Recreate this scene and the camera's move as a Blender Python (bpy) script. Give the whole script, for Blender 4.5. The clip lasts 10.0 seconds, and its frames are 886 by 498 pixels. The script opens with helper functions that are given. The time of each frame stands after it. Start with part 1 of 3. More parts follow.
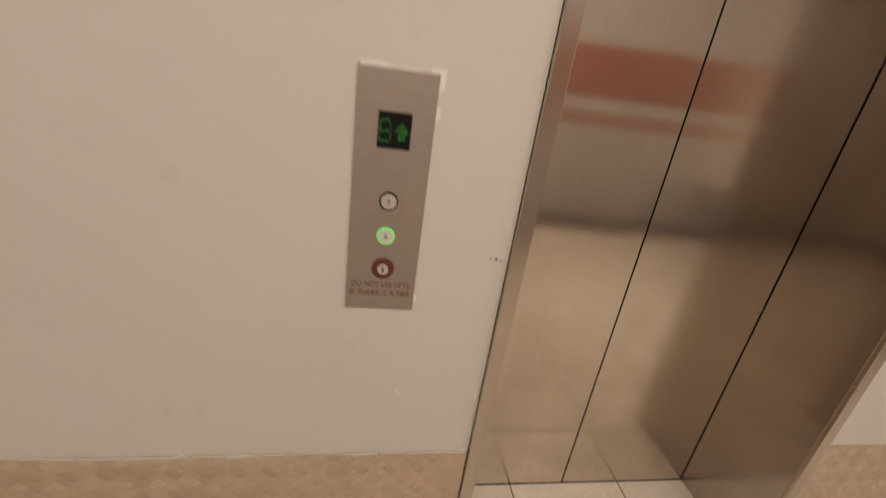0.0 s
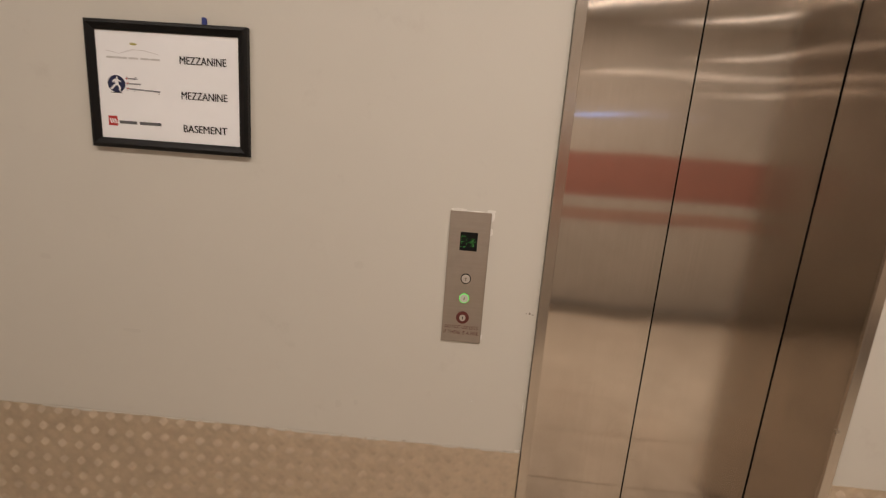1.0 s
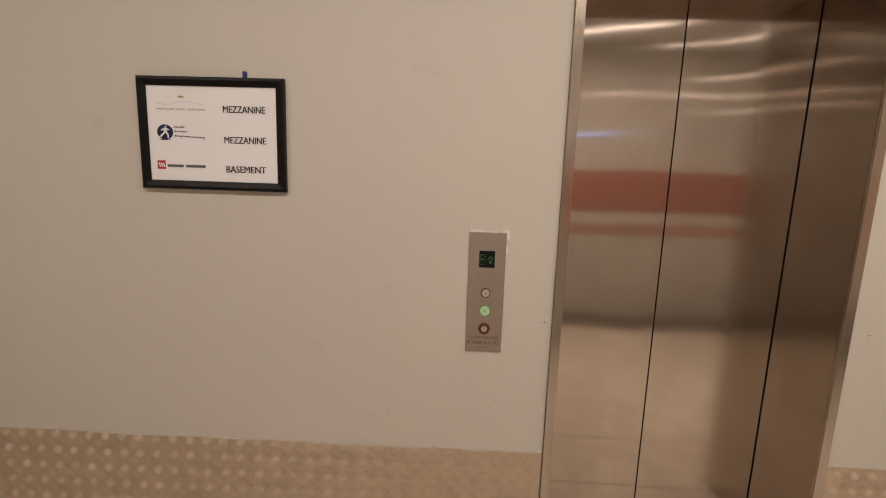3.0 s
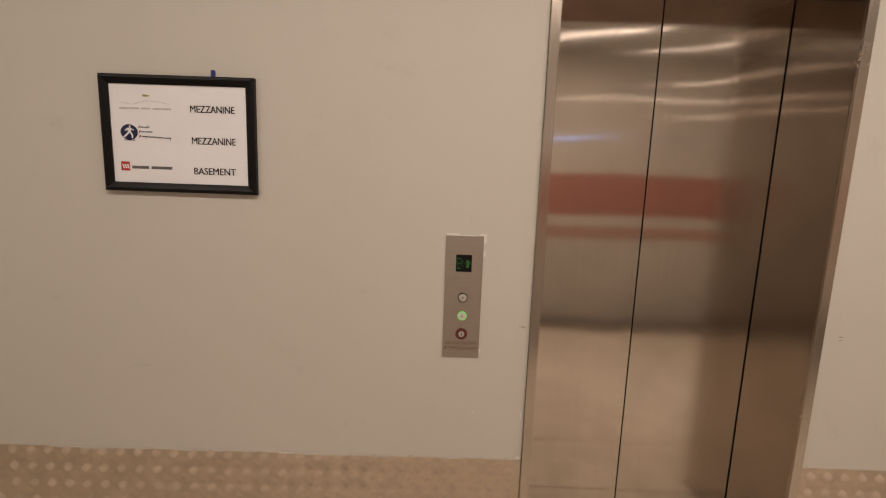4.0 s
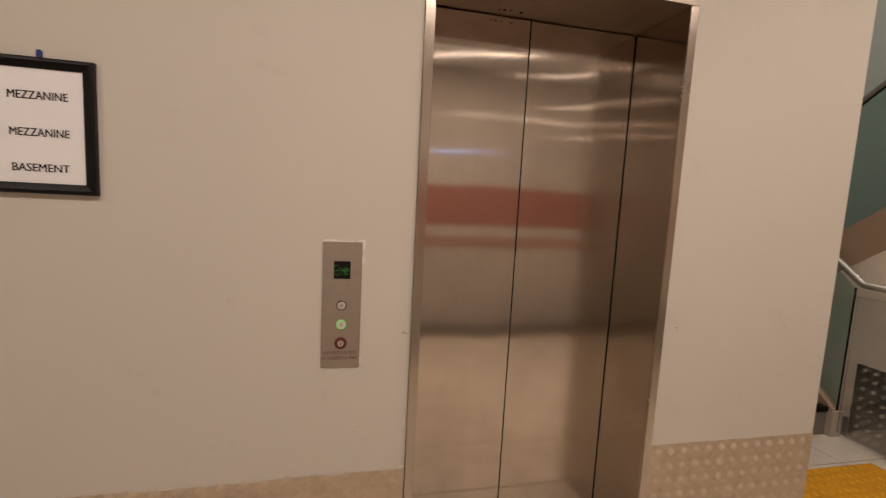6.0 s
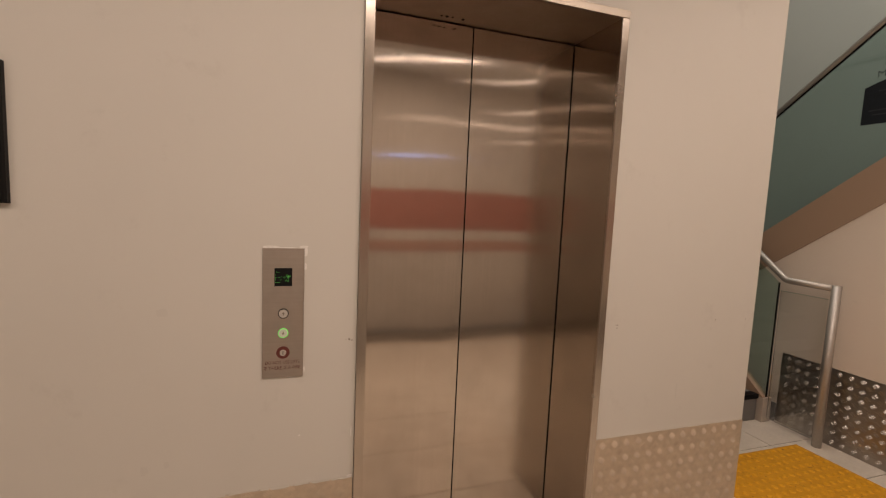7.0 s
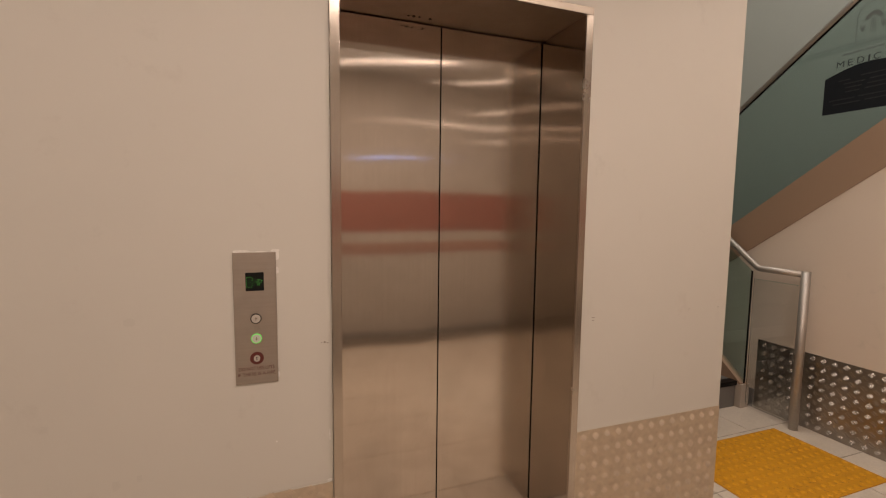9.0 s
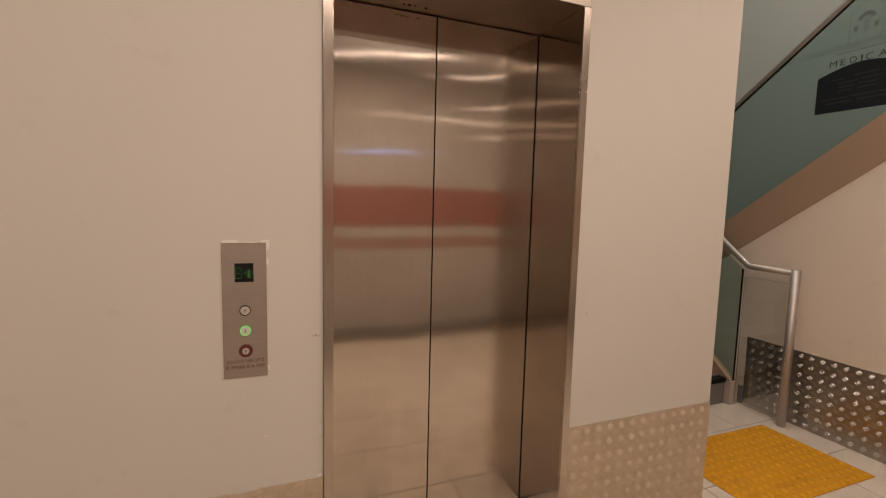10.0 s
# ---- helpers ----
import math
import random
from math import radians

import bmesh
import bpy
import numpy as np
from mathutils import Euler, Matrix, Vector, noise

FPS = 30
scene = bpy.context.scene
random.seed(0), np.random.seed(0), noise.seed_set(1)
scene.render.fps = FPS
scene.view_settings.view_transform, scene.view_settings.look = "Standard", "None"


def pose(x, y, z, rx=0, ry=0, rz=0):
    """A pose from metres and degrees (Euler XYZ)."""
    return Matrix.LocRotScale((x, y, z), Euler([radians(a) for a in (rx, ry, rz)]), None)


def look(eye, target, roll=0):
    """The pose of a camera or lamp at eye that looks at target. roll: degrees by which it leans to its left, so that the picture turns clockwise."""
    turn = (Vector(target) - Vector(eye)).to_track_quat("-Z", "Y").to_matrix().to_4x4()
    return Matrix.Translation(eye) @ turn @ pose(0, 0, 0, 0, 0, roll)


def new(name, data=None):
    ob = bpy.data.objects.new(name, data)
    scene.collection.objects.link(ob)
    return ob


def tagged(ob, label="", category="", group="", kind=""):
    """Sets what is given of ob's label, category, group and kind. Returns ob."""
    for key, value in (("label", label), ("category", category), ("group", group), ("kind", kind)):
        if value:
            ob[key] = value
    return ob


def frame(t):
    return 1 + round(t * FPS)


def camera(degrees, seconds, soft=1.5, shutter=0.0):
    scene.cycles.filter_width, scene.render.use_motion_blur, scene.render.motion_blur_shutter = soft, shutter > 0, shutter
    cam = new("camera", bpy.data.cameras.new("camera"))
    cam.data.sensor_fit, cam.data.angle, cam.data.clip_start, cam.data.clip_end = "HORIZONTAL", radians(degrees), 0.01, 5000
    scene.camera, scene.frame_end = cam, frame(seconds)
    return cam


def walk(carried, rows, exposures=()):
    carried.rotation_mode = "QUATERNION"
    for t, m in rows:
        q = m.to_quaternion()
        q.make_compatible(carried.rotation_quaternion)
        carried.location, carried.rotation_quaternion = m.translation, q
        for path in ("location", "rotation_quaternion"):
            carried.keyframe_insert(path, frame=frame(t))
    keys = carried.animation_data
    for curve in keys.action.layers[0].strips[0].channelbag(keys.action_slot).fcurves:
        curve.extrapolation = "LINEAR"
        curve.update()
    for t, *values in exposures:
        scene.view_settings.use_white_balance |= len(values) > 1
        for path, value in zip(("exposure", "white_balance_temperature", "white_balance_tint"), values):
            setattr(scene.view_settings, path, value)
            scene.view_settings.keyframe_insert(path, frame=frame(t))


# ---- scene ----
cam = camera(90.1, 10.0, soft=1.1, shutter=0.4)
PATH = [
    (0, (-0.25, -0.699, 1.274), (0.103, 1.106, 0.488), 8.4),
    (0.3, (-0.27, -0.884, 1.353), (-0.076, 1.025, 0.788), 5.9),
    (0.5, (-0.269, -1.008, 1.401), (-0.256, 0.928, 0.899), 4.6),
    (0.7, (-0.244, -1.146, 1.373), (-0.341, 0.806, 0.95), 4.3),
    (1, (-0.221, -1.286, 1.398), (-0.326, 0.67, 0.995), 4.3),
    (1.5, (-0.273, -1.403, 1.415), (-0.387, 0.554, 1.02), 4.4),
    (2, (-0.303, -1.443, 1.415), (-0.422, 0.52, 1.049), 2.3),
    (2.5, (-0.313, -1.442, 1.415), (-0.402, 0.529, 1.088), 1.9),
    (4, (-0.279, -1.404, 1.414), (-0.287, 0.574, 1.121), 2.0),
    (4.5, (-0.273, -1.406, 1.402), (-0.201, 0.576, 1.14), 2.2),
    (5, (-0.261, -1.414, 1.395), (-0.131, 0.567, 1.153), 2.4),
    (5.5, (-0.239, -1.404, 1.395), (0.032, 0.563, 1.162), 2.6),
    (6, (-0.211, -1.405, 1.395), (0.224, 0.535, 1.177), 3.0),
    (7.5, (-0.146, -1.433, 1.402), (0.503, 0.45, 1.218), 1.8),
    (8, (-0.129, -1.448, 1.405), (0.533, 0.431, 1.227), 0.8),
    (8.5, (-0.134, -1.446, 1.394), (0.539, 0.429, 1.222), 0.6),
    (9, (-0.131, -1.432, 1.387), (0.545, 0.441, 1.207), 0.7),
    (9.5, (-0.125, -1.417, 1.381), (0.577, 0.446, 1.191), 1.0),
    (10, (-0.13, -1.412, 1.372), (0.58, 0.448, 1.178), 1.4),
]
walk(cam, [(t, look(eye, target, roll)) for t, eye, target, roll in PATH],
     exposures=[(0, -0.12, 6220, 9), (1, -0.22, 6240, 9), (2.5, -0.29, 6290, 10), (4, -0.33, 6390, 11), (5.5, -0.40, 6570, 13), (7.5, -0.37, 6710, 16), (10, -0.36, 6720, 16)])


# ---- world and lights ----
world = bpy.data.worlds.new("world")
scene.world = world
world.use_nodes = True
world.node_tree.nodes["Background"].inputs[0].default_value = (0.75, 0.8, 1.0, 1)
world.node_tree.nodes["Background"].inputs[1].default_value = 0.02

WARM = (1.0, 0.85, 0.725)
NEUTRAL = (1.0, 0.94, 0.86)
# x, y, z, length along x, width, watts, colour: long ceiling battens, unseen, added as main light
UNSEEN_BATTENS = [
    (-0.20, -1.40, 2.72, 1.5, 0.09, 25, WARM),
    (-2.05, -1.40, 2.72, 1.2, 0.09, 14, WARM),
    (1.25, -1.40, 2.72, 0.7, 0.09, 20, WARM),
    (2.20, -0.75, 2.72, 0.6, 0.09, 9, WARM),
]
# Unseen lamp added over the stairwell to light the stair wall and mat.
STAIR_LAMP = (2.6, 0.6, 5.05, 46, NEUTRAL)

# ---- materials ----


def material(name):
    m = bpy.data.materials.new(name)
    m.use_nodes = True
    b = m.node_tree.nodes["Principled BSDF"]
    return m, m.node_tree.nodes, m.node_tree.links, b


def coords(n, l, scale, space="Object"):
    tc = n.new("ShaderNodeTexCoord")
    mp = n.new("ShaderNodeMapping")
    mp.inputs["Scale"].default_value = scale
    l.new(tc.outputs[space], mp.inputs["Vector"])
    return mp.outputs["Vector"]


def noise_tex(n, l, vec, scale, detail=4, rough=0.55):
    t = n.new("ShaderNodeTexNoise")
    t.inputs["Scale"].default_value = scale
    t.inputs["Detail"].default_value = detail
    t.inputs["Roughness"].default_value = rough
    l.new(vec, t.inputs["Vector"])
    return t.outputs["Fac"]


def ramp(n, l, fac, lo, hi, a, b):
    r = n.new("ShaderNodeMapRange")
    r.inputs["From Min"].default_value, r.inputs["From Max"].default_value = lo, hi
    r.inputs["To Min"].default_value, r.inputs["To Max"].default_value = a, b
    l.new(fac, r.inputs["Value"])
    return r.outputs["Result"]


def mix(n, l, fac, a, b):
    x = n.new("ShaderNodeMix")
    x.data_type = "RGBA"
    for socket, value in ((6, a), (7, b)):
        if isinstance(value, tuple):
            x.inputs[socket].default_value = (*value, 1)
        else:
            l.new(value, x.inputs[socket])
    if isinstance(fac, float):
        x.inputs[0].default_value = fac
    else:
        l.new(fac, x.inputs[0])
    return x.outputs[2]


def bump(n, l, b, height, strength, distance):
    k = n.new("ShaderNodeBump")
    k.inputs["Strength"].default_value, k.inputs["Distance"].default_value = strength, distance
    l.new(height, k.inputs["Height"])
    l.new(k.outputs["Normal"], b.inputs["Normal"])


def paint(name, colour, dirt, rough=0.6, amount=0.35):
    """Wall paint: roller texture, broad patches and a few greasy smudges."""
    m, n, l, b = material(name)
    v = coords(n, l, (1, 1, 1))
    broad = ramp(n, l, noise_tex(n, l, v, 1.3, 3), 0.35, 0.7, 0, amount)
    smudge = ramp(n, l, noise_tex(n, l, v, 5.5, 6, 0.7), 0.60, 0.76, 0, 0.34)
    c = mix(n, l, broad, colour, tuple(x * 0.92 for x in colour))
    l.new(mix(n, l, smudge, c, dirt), b.inputs["Base Color"])
    l.new(ramp(n, l, noise_tex(n, l, v, 9, 3), 0.3, 0.7, rough - 0.08, rough + 0.08), b.inputs["Roughness"])
    bump(n, l, b, noise_tex(n, l, v, 260, 3), 0.12, 0.002)
    return m


def brushed(name, colour, rough, aniso, turn, grain=(1400, 1400, 6)):
    """Brushed stainless steel; the grain runs along the stretched axis."""
    m, n, l, b = material(name)
    b.inputs["Metallic"].default_value = 1
    v = coords(n, l, grain)
    streak = noise_tex(n, l, v, 1, 3, 0.6)
    fog = noise_tex(n, l, coords(n, l, (1, 1, 1)), 4.0, 5, 0.65)
    c = mix(n, l, ramp(n, l, streak, 0.3, 0.7, 0, 0.35), colour, tuple(x * 0.82 for x in colour))
    drag = noise_tex(n, l, coords(n, l, tuple(g / 9 if g > 100 else g / 5 for g in grain)), 1, 3, 0.6)
    c = mix(n, l, ramp(n, l, drag, 0.35, 0.7, 0, 0.5), c, tuple(x * 0.86 for x in colour))
    c = mix(n, l, ramp(n, l, fog, 0.40, 0.72, 0, 0.45), c, tuple(x * 0.72 for x in colour))
    l.new(c, b.inputs["Base Color"])
    l.new(ramp(n, l, fog, 0.3, 0.75, rough * 0.85, rough * 1.25), b.inputs["Roughness"])
    b.inputs["Anisotropic"].default_value = aniso
    b.inputs["Anisotropic Rotation"].default_value = turn
    t = n.new("ShaderNodeTangent")
    t.direction_type = "UV_MAP"
    t.uv_map = "UVMap"
    l.new(t.outputs[0], b.inputs["Tangent"])
    return m


def plain(name, colour, rough=0.5, metal=0.0, spec=0.5, scale=40.0, vary=0.18, relief=0.0):
    m, n, l, b = material(name)
    v = coords(n, l, (1, 1, 1))
    f = noise_tex(n, l, v, scale, 5, 0.6)
    l.new(mix(n, l, ramp(n, l, f, 0.3, 0.7, 0, 1), colour, tuple(x * (1 - vary) for x in colour)), b.inputs["Base Color"])
    b.inputs["Roughness"].default_value = rough
    b.inputs["Metallic"].default_value = metal
    b.inputs["Specular IOR Level"].default_value = spec
    if relief:
        bump(n, l, b, f, 0.4, relief)
    return m


def glowing(name, colour, strength):
    m, n, l, b = material(name)
    b.inputs["Base Color"].default_value = (*colour, 1)
    b.inputs["Emission Color"].default_value = (*colour, 1)
    b.inputs["Emission Strength"].default_value = strength
    return m


def glass(name, tint):
    """Thin toughened glass: tinted see-through with a Fresnel mirror."""
    m = bpy.data.materials.new(name)
    m.use_nodes = True
    n, l = m.node_tree.nodes, m.node_tree.links
    n.remove(n["Principled BSDF"])
    see, gloss = n.new("ShaderNodeBsdfTransparent"), n.new("ShaderNodeBsdfGlossy")
    see.inputs[0].default_value = (*tint, 1)
    gloss.inputs["Roughness"].default_value = 0.02
    fr, mx = n.new("ShaderNodeFresnel"), n.new("ShaderNodeMixShader")
    fr.inputs[0].default_value = 1.5
    l.new(fr.outputs[0], mx.inputs[0])
    l.new(see.outputs[0], mx.inputs[1])
    l.new(gloss.outputs[0], mx.inputs[2])
    l.new(mx.outputs[0], n["Material Output"].inputs["Surface"])
    return m


def tile_mat():
    m, n, l, b = material("floor_tile")
    v = coords(n, l, (1, 1, 1))
    oi = n.new("ShaderNodeObjectInfo")
    base = mix(n, l, oi.outputs["Random"], (0.72, 0.64, 0.535), (0.66, 0.585, 0.49))
    sp = ramp(n, l, noise_tex(n, l, v, 60, 6, 0.7), 0.4, 0.7, 0, 0.35)
    c = mix(n, l, sp, base, (0.42, 0.38, 0.32))
    l.new(mix(n, l, ramp(n, l, noise_tex(n, l, v, 5, 4), 0.45, 0.7, 0, 0.3), c, (0.40, 0.35, 0.29)), b.inputs["Base Color"])
    b.inputs["Roughness"].default_value = 0.32
    return m


def plate_mat(name, colour, rough, metal):
    """Aluminium tread plate: dull, scuffed, metallic."""
    m, n, l, b = material(name)
    v = coords(n, l, (1, 1, 1))
    f = noise_tex(n, l, v, 14, 6, 0.65)
    l.new(mix(n, l, ramp(n, l, f, 0.35, 0.7, 0, 1), colour, tuple(x * 0.8 for x in colour)), b.inputs["Base Color"])
    b.inputs["Metallic"].default_value = metal
    l.new(ramp(n, l, noise_tex(n, l, v, 30, 5), 0.3, 0.7, rough * 0.8, rough * 1.25), b.inputs["Roughness"])
    bump(n, l, b, noise_tex(n, l, v, 180, 3), 0.25, 0.0012)
    return m


def yellow_mat(name, clean, worn):
    m, n, l, b = material(name)
    v = coords(n, l, (1, 1, 1))
    wear = ramp(n, l, noise_tex(n, l, v, 9, 6, 0.7), 0.5, 0.75, 0, 0.55)
    spots = ramp(n, l, noise_tex(n, l, v, 55, 4, 0.7), 0.60, 0.67, 0, 0.75)
    c = mix(n, l, wear, clean, worn)
    l.new(mix(n, l, spots, c, (0.22, 0.10, 0.02)), b.inputs["Base Color"])
    b.inputs["Roughness"].default_value = 0.75
    b.inputs["Specular IOR Level"].default_value = 0.3
    return m


WALL = paint("wall_paint", (0.60, 0.57, 0.51), (0.44, 0.40, 0.35))
STAIR_PAINT = paint("stair_wall_paint", (0.74, 0.645, 0.545), (0.5, 0.46, 0.4))
WELL_PAINT = paint("stairwell_paint", (0.50, 0.53, 0.485), (0.42, 0.44, 0.41))
# Wall paint darkened so the unseen wall opposite mirrors dimly in the doors.
BACK_DARKENED = paint("back_wall_darkened", (0.52, 0.475, 0.43), (0.38, 0.35, 0.32))
FOOT = paint("foot_paint", (0.44, 0.38, 0.32), (0.36, 0.31, 0.26), 0.5)
BEIGE = paint("stringer_paint", (0.35, 0.24, 0.165), (0.3, 0.22, 0.16), 0.5)
CEILING = paint("ceiling_paint", (0.60, 0.585, 0.55), (0.5, 0.485, 0.45), 0.8)
STEEL = brushed("door_steel", (0.67, 0.592, 0.515), 0.12, 1.0, 0.0)
# Same stainless, base darkened for the dim side that the right jamb mirrors.
JAMB_SHADED = brushed("jamb_steel_shaded", (0.49, 0.43, 0.37), 0.095, 1.0, 0.0)
# Same stainless as the frame; shade and the mirrored brown floor are in its colour.
SOFFIT_SHADED = brushed("soffit_steel_shaded", (0.42, 0.34, 0.27), 0.42, 0.5, 0.0)
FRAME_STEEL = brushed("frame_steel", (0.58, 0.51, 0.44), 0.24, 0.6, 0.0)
HEADER_STEEL = brushed("header_steel", (0.42, 0.36, 0.30), 0.42, 0.3, 0.0)
PANEL_STEEL = brushed("panel_steel", (0.43, 0.375, 0.32), 0.50, 0.5, 0.25, grain=(6, 6, 1400))
RAIL_STEEL = plain("rail_steel", (0.55, 0.51, 0.465), 0.55, 1.0, scale=120, vary=0.12)
PLATE = plate_mat("tread_plate", (0.66, 0.555, 0.43), 0.50, 0.8)
PLATE_BRIGHT = plate_mat("tread_plate_polished", (0.43, 0.395, 0.36), 0.33, 1.0)
TILE = tile_mat()
GROUT = plain("grout", (0.20, 0.165, 0.13), 0.9, scale=80)
YELLOW = yellow_mat("yellow_polymer", (0.65, 0.315, 0.013), (0.50, 0.23, 0.012))
YELLOW_DIRTY = yellow_mat("dirty_yellow_polymer", (0.58, 0.27, 0.011), (0.36, 0.155, 0.010))
BLACK = plain("black_plastic", (0.007, 0.007, 0.008), 0.35, spec=0.2, scale=70)
BLACK_FRAME = plain("black_frame_wood", (0.005, 0.0045, 0.0045), 0.4, spec=0.22, scale=60, relief=0.0006)
DARK = plain("dark_void", (0.015, 0.013, 0.012), 0.8)
SKIRTING = plain("dark_skirting", (0.36, 0.33, 0.30), 0.5)
GAP_BLACK = plain("gap_black", (0.004, 0.004, 0.004), 0.9, spec=0.1)
PAPER = plain("white_paper", (0.88, 0.88, 0.90), 0.35, scale=8, vary=0.03)
INK = plain("black_ink", (0.006, 0.006, 0.007), 0.5, spec=0.2)
SLATE_INK = plain("slate_ink", (0.055, 0.07, 0.072), 0.6, spec=0.2)
BAR_INK = plain("dark_bar_ink", (0.032, 0.035, 0.038), 0.6, spec=0.2)
FAINT_INK = plain("faint_slate_ink", (0.20, 0.24, 0.235), 0.6, spec=0.2)
PALE_INK = plain("pale_ink", (0.62, 0.60, 0.60), 0.5)
WORD_INK = plain("word_ink", (0.13, 0.13, 0.14), 0.5)
SCRIPT_INK = plain("script_ink", (0.17, 0.17, 0.20), 0.5)
NAVY = plain("navy_ink", (0.012, 0.018, 0.07), 0.4)
RED_INK = plain("red_ink", (0.50, 0.035, 0.03), 0.4)
GOLD_INK = plain("gold_ink", (0.45, 0.40, 0.12), 0.5)
BLUE_TAB = plain("blue_tab", (0.015, 0.03, 0.20), 0.5)
OLD_PAINT = plain("old_pale_paint", (0.56, 0.50, 0.43), 0.7, scale=90, vary=0.15, relief=0.001)
FILLER = plain("white_filler", (0.80, 0.77, 0.72), 0.7, scale=90, vary=0.15, relief=0.001)
SMUDGE = paint("smudged_paint", (0.575, 0.545, 0.487), (0.42, 0.38, 0.33))
SCUFF = plain("grey_scuff", (0.29, 0.25, 0.20), 0.7)
RED_ENAMEL = plain("red_enamel", (0.13, 0.028, 0.022), 0.45)
BUTTON = plain("button_metal", (0.62, 0.58, 0.52), 0.35, 0.35)
GREEN_GLOW = glowing("green_led", (0.16, 0.80, 0.14), 0.36)
GREEN_LENS = glowing("green_button", (0.55, 0.58, 0.48), 0.03)
GLASS = glass("green_glass", (0.73, 0.81, 0.80))
LOW_GLASS = glass("pale_green_glass", (0.79, 0.90, 0.88))
CLEAR_GLASS = glass("clear_glass", (0.97, 0.98, 0.975))
STEP = plain("step_vinyl", (0.20, 0.19, 0.18), 0.6, scale=120, vary=0.3)
STICKER = plain("slate_sticker", (0.014, 0.018, 0.023), 0.6, spec=0.15)
RED_BAND = plain("red_film", (0.41, 0.185, 0.15), 0.5, scale=3)
PINK_BAND = plain("pale_red_film", (0.46, 0.285, 0.235), 0.5, scale=3)
BATTEN_GLOW = glowing("warm_diffuser", WARM, 7.0)
STRIP_GLOW = glowing("warm_strip", WARM, 3.5)
DIM_STRIP = glowing("dim_warm_strip", WARM, 2.8)
WELL_GLOW = glowing("well_diffuser", NEUTRAL, 3.0)
LINE_GLOW = glowing("warm_line", WARM, 8.0)
FAR_LINE_GLOW = glowing("dim_warm_line", WARM, 3.5)
BLUE_GLOW = glowing("blue_strip_glow", (0.35, 0.5, 1.0), 3.0)

# ---- mesh helpers ----


def unwrap(bm):
    uv = bm.loops.layers.uv.get("UVMap") or bm.loops.layers.uv.new("UVMap")
    for f in bm.faces:
        a = [abs(c) for c in f.normal]
        i, j = ((1, 2), (0, 2), (0, 1))[a.index(max(a))]
        for lp in f.loops:
            lp[uv].uv = (lp.vert.co[i], lp.vert.co[j])


def box(bm, x0, x1, y0, y1, z0, z1, bevel=0.0):
    made = bmesh.ops.create_cube(bm, size=1, matrix=Matrix.LocRotScale(((x0 + x1) / 2, (y0 + y1) / 2, (z0 + z1) / 2), None, (x1 - x0, y1 - y0, z1 - z0)))
    if bevel:
        edges = {e for v in made["verts"] for e in v.link_edges}
        bmesh.ops.bevel(bm, geom=list(edges), offset=bevel, segments=2, affect="EDGES", profile=0.5)
    return bm


def boxed(*args):
    return box(bmesh.new(), *args)


def prism(points, axis, a, b):
    """A flat outline of two coordinates, drawn out along the axis from a to b."""
    bm = bmesh.new()
    put = {"x": lambda u, v, w: (w, u, v), "y": lambda u, v, w: (u, w, v), "z": lambda u, v, w: (u, v, w)}[axis]
    lo = [bm.verts.new(put(u, v, a)) for u, v in points]
    hi = [bm.verts.new(put(u, v, b)) for u, v in points]
    bm.faces.new(lo)
    bm.faces.new(hi)
    for i in range(len(points)):
        j = (i + 1) % len(points)
        bm.faces.new((lo[i], lo[j], hi[j], hi[i]))
    bmesh.ops.recalc_face_normals(bm, faces=bm.faces)
    return bm


def drum(bm, centre, axis, radius, depth, segments=32, top=None):
    turn = {"y": Matrix.Rotation(radians(90), 4, "X"), "x": Matrix.Rotation(radians(90), 4, "Y"), "z": Matrix()}[axis]
    bmesh.ops.create_cone(bm, cap_ends=True, segments=segments, radius1=radius, radius2=radius if top is None else top, depth=depth, matrix=Matrix.Translation(centre) @ turn)
    return bm


def ring(bm, centre, r_out, r_in, y0, y1, segments=32):
    """A flat ring that faces along y."""
    rows = []
    for r, y in ((r_in, y0), (r_in, y1), (r_out, y1), (r_out, y0)):
        rows.append([bm.verts.new((centre[0] + r * math.cos(t * math.tau / segments), y, centre[2] + r * math.sin(t * math.tau / segments))) for t in range(segments)])
    for k in range(4):
        a, b = rows[k], rows[(k + 1) % 4]
        for i in range(segments):
            j = (i + 1) % segments
            bm.faces.new((a[i], a[j], b[j], b[i]))
    bmesh.ops.recalc_face_normals(bm, faces=bm.faces)
    return bm


def tube(bm, points, radius, segments=20):
    """A round bar with mitred corners through the points."""
    pts = [Vector(p) for p in points]
    rings = []
    for i, p in enumerate(pts):
        before = (p - pts[i - 1]).normalized() if i else (pts[1] - p).normalized()
        after = (pts[i + 1] - p).normalized() if i + 1 < len(pts) else before
        along = (before + after).normalized()
        side = Vector((1, 0, 0)) if abs(along.x) < 0.9 else Vector((0, 1, 0))
        up = along.cross(side).normalized()
        side = up.cross(along).normalized()
        stretch = 1 / max(0.3, along.dot(before))
        rings.append([bm.verts.new(p + radius * (math.cos(t * math.tau / segments) * side + stretch * math.sin(t * math.tau / segments) * up)) for t in range(segments)])
    for a, b in zip(rings, rings[1:]):
        for i in range(segments):
            j = (i + 1) % segments
            bm.faces.new((a[i], a[j], b[j], b[i]))
    bm.faces.new(rings[0])
    bm.faces.new(rings[-1])
    bmesh.ops.recalc_face_normals(bm, faces=bm.faces)
    return bm


